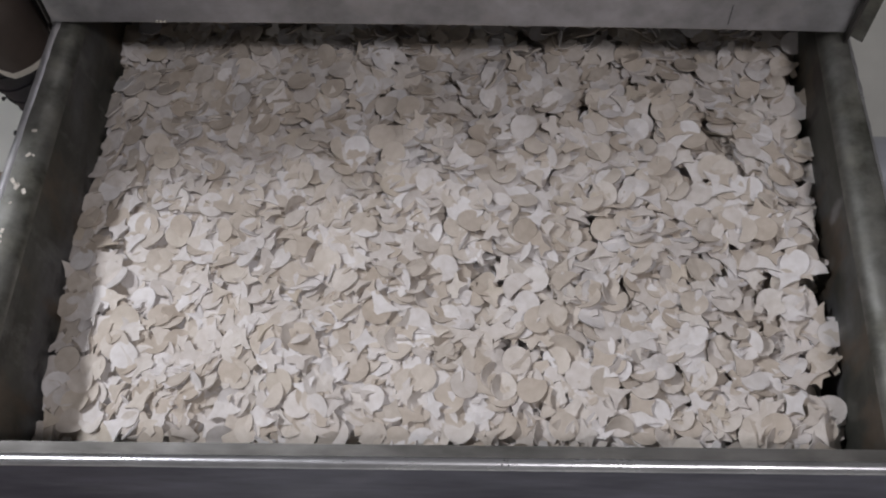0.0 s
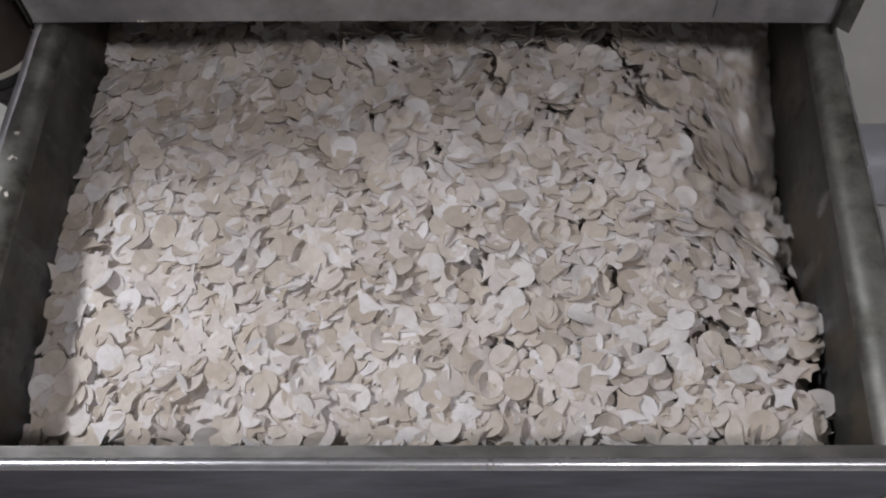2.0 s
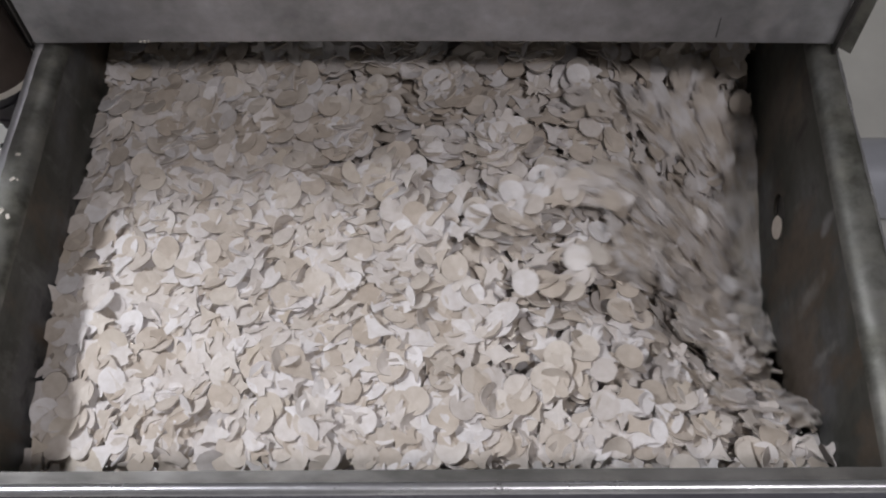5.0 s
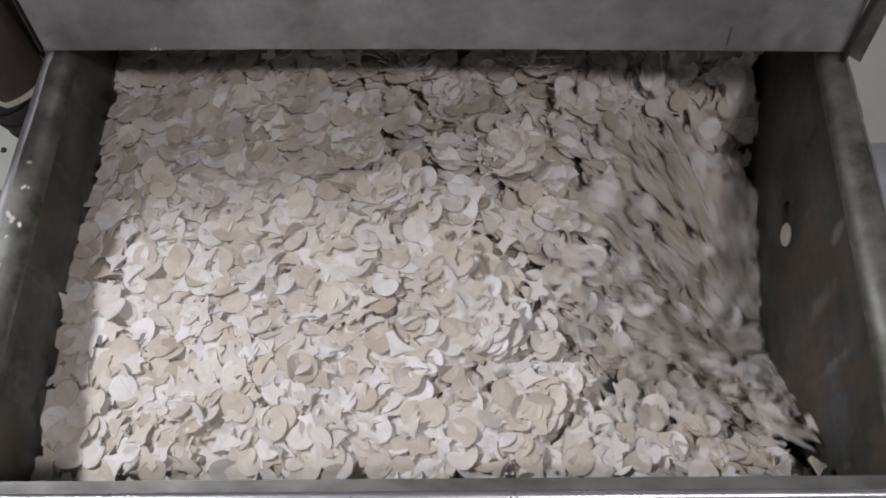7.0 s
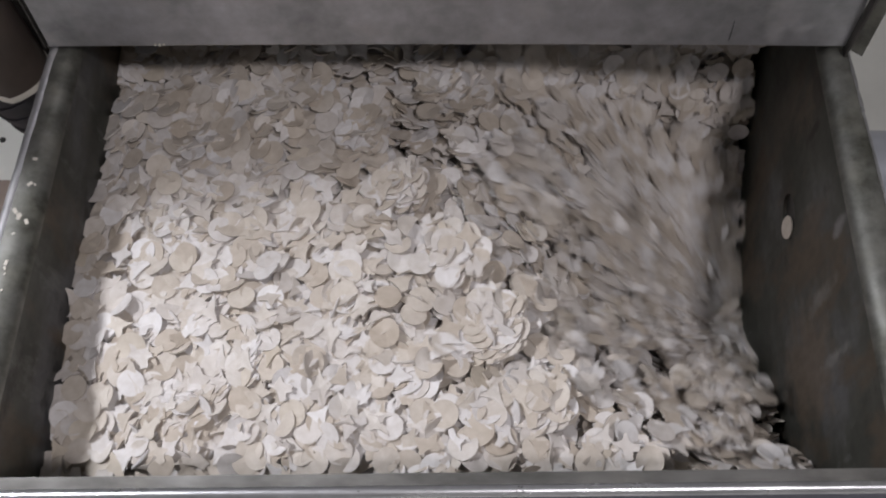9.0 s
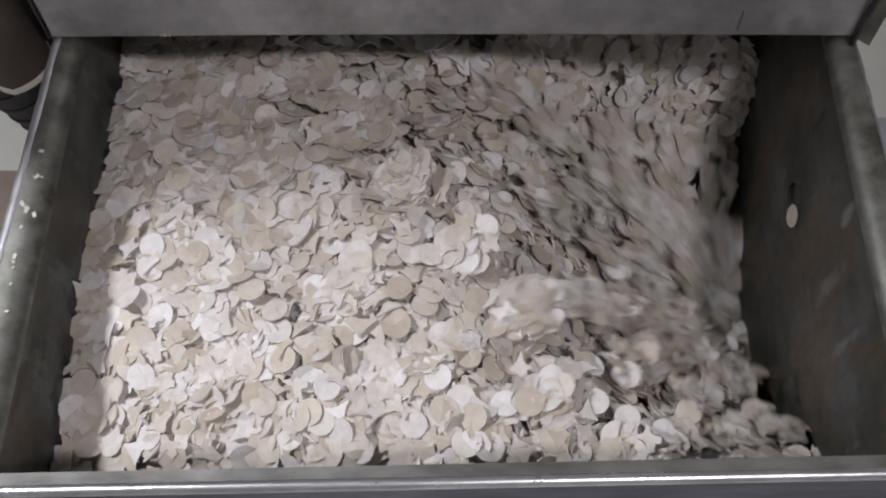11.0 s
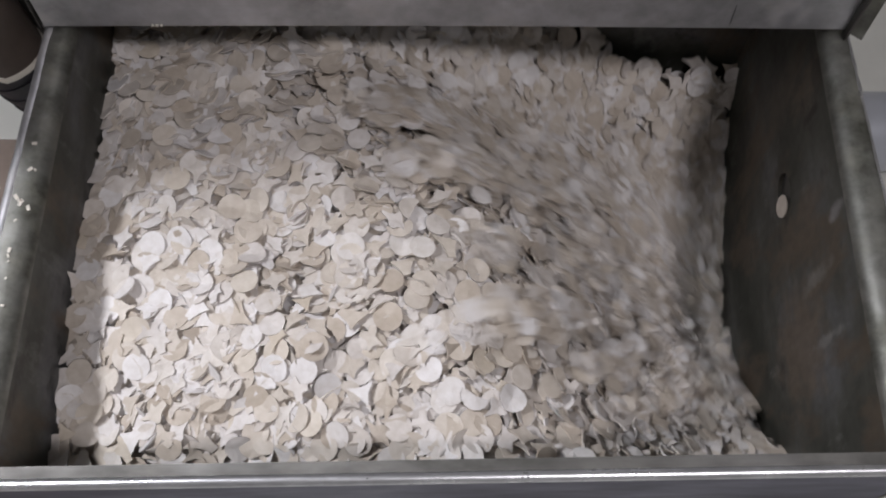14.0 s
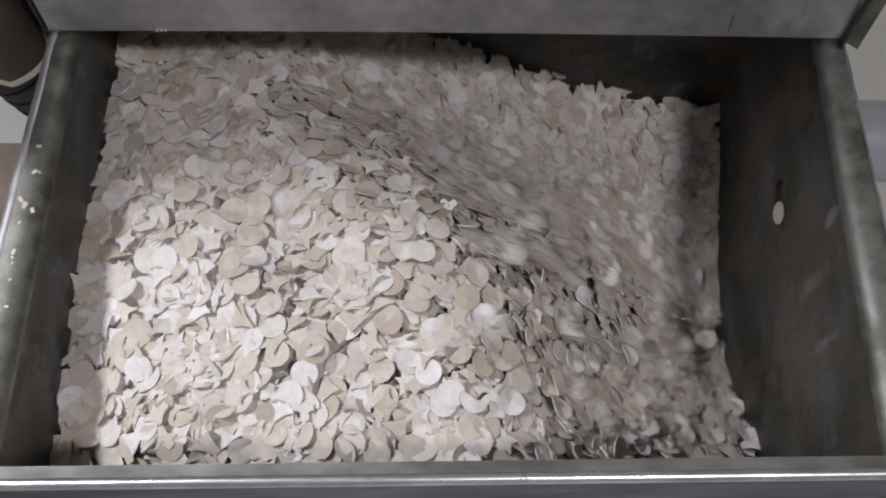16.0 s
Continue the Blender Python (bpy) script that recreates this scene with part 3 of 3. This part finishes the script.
def shingle(rng, x, y):
    """The lean of a chip: neighbours lean alike, front edge over the next, here flat, there in steep fans; a few stand anyhow."""
    a = noise.noise(Vector((x * 26, y * 26, 3.1)))
    b = noise.noise(Vector((x * 15, y * 15, 7.7)))
    c = noise.noise(Vector((x * 11, y * 11, 1.9)))
    if rng.random() < 0.10:
        return abs(rng.normal(0, 36)), rng.uniform(0, 6.28)
    lean = 4 + 12 * a + 60 * max(0.0, c - 0.24)
    return lean + rng.normal(0, 6.5), math.pi + 1.6 * b + rng.normal(0, 0.2)


LABELS = {"disc_chip": "round cream-coloured dried dough disc lying in the heap", "offcut_chip": "pointed cream-coloured dough offcut lying in the heap"}


def chip_thing(me, m):
    ob = new(me.name.split(".")[0], me)
    ob.matrix_world = m
    base = "disc_chip" if ob.name.startswith("disc") else "offcut_chip"
    return tagged(ob, LABELS[base], "dough chip", "chips in the tray")


def mesh_arrays(me):
    co = np.zeros(len(me.vertices) * 3)
    me.vertices.foreach_get("co", co)
    return co.reshape(-1, 3), [tuple(p.vertices) for p in me.polygons]


# ---- the resting heap ----
def build_heap():
    rng = np.random.default_rng(21)
    verts, faces, sharp = [], [], 0
    singles = 0
    cache = {}
    for me in DISCS + STARS:
        cache[me.name] = mesh_arrays(me)
    # a closed core under the loose chips
    nx, ny = 66, 48
    for j in range(ny):
        for i in range(nx):
            x = XL + 0.001 + (XR - XL - 0.002) * i / (nx - 1)
            y = front_y(x) + 0.001 + (YB - front_y(x) - 0.002) * j / (ny - 1)
            verts.append((x, y, max(float(surface(x, y, 16.0)) - 0.021, ZB + 0.001)))
    for j in range(ny - 1):
        for i in range(nx - 1):
            x, y = verts[j * nx + i][:2]
            if x > 0.19 and 0.115 < y < 0.265:
                continue
            faces.append((j * nx + i, j * nx + i + 1, (j + 1) * nx + i + 1, (j + 1) * nx + i))
    pitch = 0.0120
    for layer, drop in enumerate((0.0165, 0.0105, 0.0055, 0.001)):
        y = YF + 0.005
        while y < YB - 0.004:
            x = XL + 0.006
            while x < XR - 0.004:
                px = float(np.clip(x + rng.normal(0, 0.0045), XL + 0.004, XR - 0.004))
                py = float(np.clip(y + rng.normal(0, 0.005), front_y(px) + 0.004, YB - 0.004))
                over = float(bed_height(px, py) - funnel(px, py, 16.0, 0.66))
                x += pitch
                calm = over < -0.060
                if layer == 3 and not calm and rng.random() < 0.35:
                    continue
                pz = float(surface(px, py, 16.0)) - drop - (0 if calm else 0.0025) + rng.uniform(-0.002, 0.002)
                if pz < ZB + 0.003:
                    if px > 0.185 and 0.11 < py < 0.27:
                        continue
                    pz = ZB + 0.003 + rng.uniform(0, 0.002)
                gx, gy = (float(v) for v in slope(px, py, 16.0))
                q = lie_on(gx, gy, *shingle(rng, px, py), rng.uniform(0, 6.28))
                me = pick_shape(rng)
                m = Matrix.Translation((px, py, pz)) @ q.to_matrix().to_4x4()
                if layer == 3 and calm and singles < 230:
                    chip_thing(me, m)
                    singles += 1
                    continue
                co, polys = cache[me.name]
                start = len(verts)
                r = np.array(q.to_matrix())
                verts.extend(map(tuple, co @ r.T + np.array((px, py, pz))))
                faces.extend(tuple(v + start for v in p) for p in polys)
            y += pitch
    me = bpy.data.meshes.new("chip_heap")
    me.from_pydata(verts, [], faces)
    me.materials.append(CHIP_MANY)
    tagged(new("chip_heap", me), "deep heap of cream dough discs and pointed offcuts filling the tray", "dough chips", kind="stuff")


build_heap()
stuck = chip_thing(DISCS[0], pose(XR - 0.0008, 0.2255, -0.1135, 0, -84, 0))
tagged(stuck, "pale dough disc stuck in the bolt hole of the steel wall", "dough chip")


# ---- the chips that run ----
STEP = 0.05
LAYER = 0.0055
TIMES = np.arange(0, 16.0 + STEP / 2, STEP)


def run_chips(rng, density, margin, skin):
    """Chips seeded through the part of the heap that will run; their places at every step."""
    n = int(density * (XR - XL) * (YB - YF) * 0.27)
    # evenly spread seeds
    i = np.arange(n)
    x = XL + margin + (XR - XL - 2 * margin) * ((0.5 + i * 0.8191725134) % 1.0)
    y = YF + margin + (YB - YF - 2 * margin) * ((0.5 + i * 0.6710436067) % 1.0)
    x = np.clip(x + rng.normal(0, 0.005, n), XL + margin, XR - margin * 0.55)
    y = np.clip(y + rng.normal(0, 0.005, n), YF, YB - margin)
    y = np.maximum(y, front_y(x) + margin * rng.uniform(1.35, 1.7, n))
    z = -0.31 + 0.29 * ((0.5 + i * 0.5497004779) % 1.0)
    top, low = bed_height(x, y), surface(x, y, 16.0)
    over = top - funnel(x, y, 16.0, 0.66)
    good = (z < top + 0.001) & (z > np.maximum(low - 0.03, top - skin)) & (over > -0.062)
    x, y, z = x[good], y[good], z[good]
    n = len(x)
    deep = bed_height(x, y) - z
    z = np.where(deep < 0.012, bed_height(x, y) - 0.4 * deep - 0.001, z)
    track = np.zeros((len(TIMES), n, 3))
    gone = np.full(n, 99.0)
    shown = np.zeros(n)
    drift = rng.uniform(0.75, 1.25, n)
    for k, t in enumerate(TIMES):
        h = surface(x, y, t)
        out = gone < 50
        z = np.where(out, z, np.minimum(z, h + 0.001))
        depth = np.maximum(h - z, 0)
        shown += (depth < 0.009) & ~out
        track[k] = np.stack((x, y, z), 1)
        v = speed(x, y, t) * np.exp(-depth / LAYER) * drift
        sy = np.interp(t, SINK_T, SINK_Y)
        gx, gy = slope(x, y, t)
        ax, ay = SINK_X - x, sy - y
        r = np.sqrt(ax * ax + ay * ay) + 1e-6
        g = np.sqrt(gx * gx + gy * gy) + 0.05
        dx, dy = 0.45 * ax / r - 0.55 * gx / g, 0.45 * ay / r - 0.55 * gy / g
        q = np.sqrt(dx * dx + dy * dy) + 1e-6
        live = ~out
        step = np.where(live, v * STEP, 0)
        nx = np.clip(x + dx / q * step, XL + margin, XR - margin * 0.55)
        ny = np.clip(y + dy / q * step, front_y(nx) + margin * 1.35, YB - margin)
        nz = z + np.where(live, (surface(nx, ny, t) - h) * np.exp(-depth / LAYER), 0)
        x, y, z = nx, ny, nz
        near = live & (bed_height(x, y) - funnel(x, y, t) > 0.012) & (funnel(x, y, t) - np.interp(t, FALL_T, FALL_Z) < margin * 0.7 + 0.010)
        gone = np.where(near, t, gone)
        # once in the outlet a chip goes down between the others and drops to the floor
        age = t - gone
        fall = np.where(age >= 0, 0.10 + 2.0 * np.maximum(age, 0), 0)
        z = np.where(out, np.maximum(z - fall * STEP, FLOOR_Z + 0.004), z)
        cy = np.clip(y, 0.14, 0.25)
        cx = np.clip(x, 0.205, 0.255)
        pull = np.where(out, 0.35, 0)
        x, y = x + (cx - x) * pull, y + (cy - y) * pull
    moved = np.sqrt(((track[-1] - track[0]) ** 2).sum(1))
    pick = np.where((shown > 3))[0]
    return track[:, pick], gone[pick], shown[pick], moved[pick]


def chip_rows(track, gone, rng, tilt, heading, yaw, sway, reach=0.0):
    """Rows for one chip: at rest one row, more where it runs."""
    rows = []
    move = np.zeros(len(TIMES))
    move[1:] = np.sqrt((np.diff(track, axis=0) ** 2).sum(1))
    path = np.cumsum(move)
    keys, mark, mark_t = [0], 0.0, 0.0
    for k in range(1, len(TIMES)):
        v = move[k] / STEP
        gap = 0.25 if v > 0.12 else 0.5 if v > 0.02 else 1.5
        resting = move[k:].sum() < 1e-5
        if path[k] - mark > 0.022 or (TIMES[k] - mark_t >= gap - 1e-6 and path[k] - mark > 0.0012) or k == len(TIMES) - 1:
            if mark_t + 2 * STEP < TIMES[k] and path[k - 1] - mark < 0.0004:
                keys.append(k - 1)
            keys.append(k)
            mark, mark_t = path[k], TIMES[k]
            if resting:
                break
    if keys[-1] != len(TIMES) - 1:
        keys.append(len(TIMES) - 1)
    swing = rng.uniform(-1, 1)
    for k in keys:
        p, s = track[k], min(path[k], 0.9)
        gx, gy = (float(v) for v in slope(p[0], p[1], TIMES[k]))
        if TIMES[k] > gone:
            gx = gy = 0.0
        sink = 0.0
        if reach and TIMES[k] <= gone:
            # on a crest the whole drift lies lower
            ring = sum(float(surface(p[0] + dx * reach, p[1] + dy * reach, TIMES[k])) for dx, dy in ((1, 0), (-1, 0), (0, 1), (0, -1))) / 4
            sink = max(0.0, float(surface(p[0], p[1], TIMES[k])) - ring) * 1.3
        fade = min(s / 0.02, 1.0)
        a = tilt * (1 - fade) + fade * abs(tilt + sway * math.sin(s / 0.035 + yaw))
        q = lie_on(gx, gy, a, heading + swing * s * 9, yaw + swing * s * 7)
        rows.append((float(TIMES[k]), Matrix.Translation(Vector(p) - Vector((0, 0, sink))) @ q.to_matrix().to_4x4()))
    return rows


def clump_mesh(seed):
    """A small drift of loose chips that slides as one."""
    rng = np.random.default_rng(seed)
    verts, faces = [], []
    wide = rng.uniform(0.75, 1.2)
    lean, toward = rng.uniform(0, 14), math.pi + rng.uniform(-0.8, 0.8)
    for k in range(11):
        a, r = rng.uniform(0, 6.28), CLUMP * math.sqrt(rng.uniform(0, 1))
        wild = rng.random() < 0.10
        q = lie_on(0, 0, rng.uniform(15, 42) if wild else lean + rng.normal(0, 6), rng.uniform(0, 6.28) if wild else toward, rng.uniform(0, 6.28))
        co, polys = mesh_arrays(pick_shape(rng))
        start = len(verts)
        place = np.array((r * wide * math.cos(a), r / wide * math.sin(a), rng.uniform(-0.0075, 0.0012)))
        verts.extend(map(tuple, co @ np.array(q.to_matrix()).T + place))
        faces.extend(tuple(v + start for v in p) for p in polys)
    me = bpy.data.meshes.new("chip_drift")
    me.from_pydata(verts, [], faces)
    me.materials.append(CHIP_MANY)
    return me


CLUMP = 0.0165
DRIFTS = [clump_mesh(100 + i) for i in range(24)]


def motions():
    rng = np.random.default_rng(4)
    tracks, gone, shown, moved = run_chips(rng, 200000, 0.012, 1.0)
    for i in range(tracks.shape[1]):
        me, tilt, heading, yaw = DRIFTS[i % len(DRIFTS)], abs(rng.normal(0, 3)), rng.uniform(0, 6.28), rng.uniform(-0.9, 0.9)
        rows = chip_rows(tracks[:, i], gone[i], rng, tilt, heading, yaw, 3, 0.018)
        ob = new("chip_drift", me)
        tagged(ob, "small drift of cream dough chips sliding down the heap", "dough chips", "drifts of running chips", "stuff")
        walk(ob, rows)
    # single chips on top of the drifts
    tracks, gone, shown, moved = run_chips(rng, 330000, 0.008, 0.008)
    order = np.argsort(-shown, kind="stable")[:380]
    for i in order:
        me, tilt, heading, yaw = pick_shape(rng), min(tilt_of(rng), 30), rng.uniform(0, 6.28), rng.uniform(0, 6.28)
        rows = chip_rows(tracks[:, i], gone[i], rng, tilt, heading, yaw, 16)
        walk(chip_thing(me, rows[0][1]), rows)


motions()
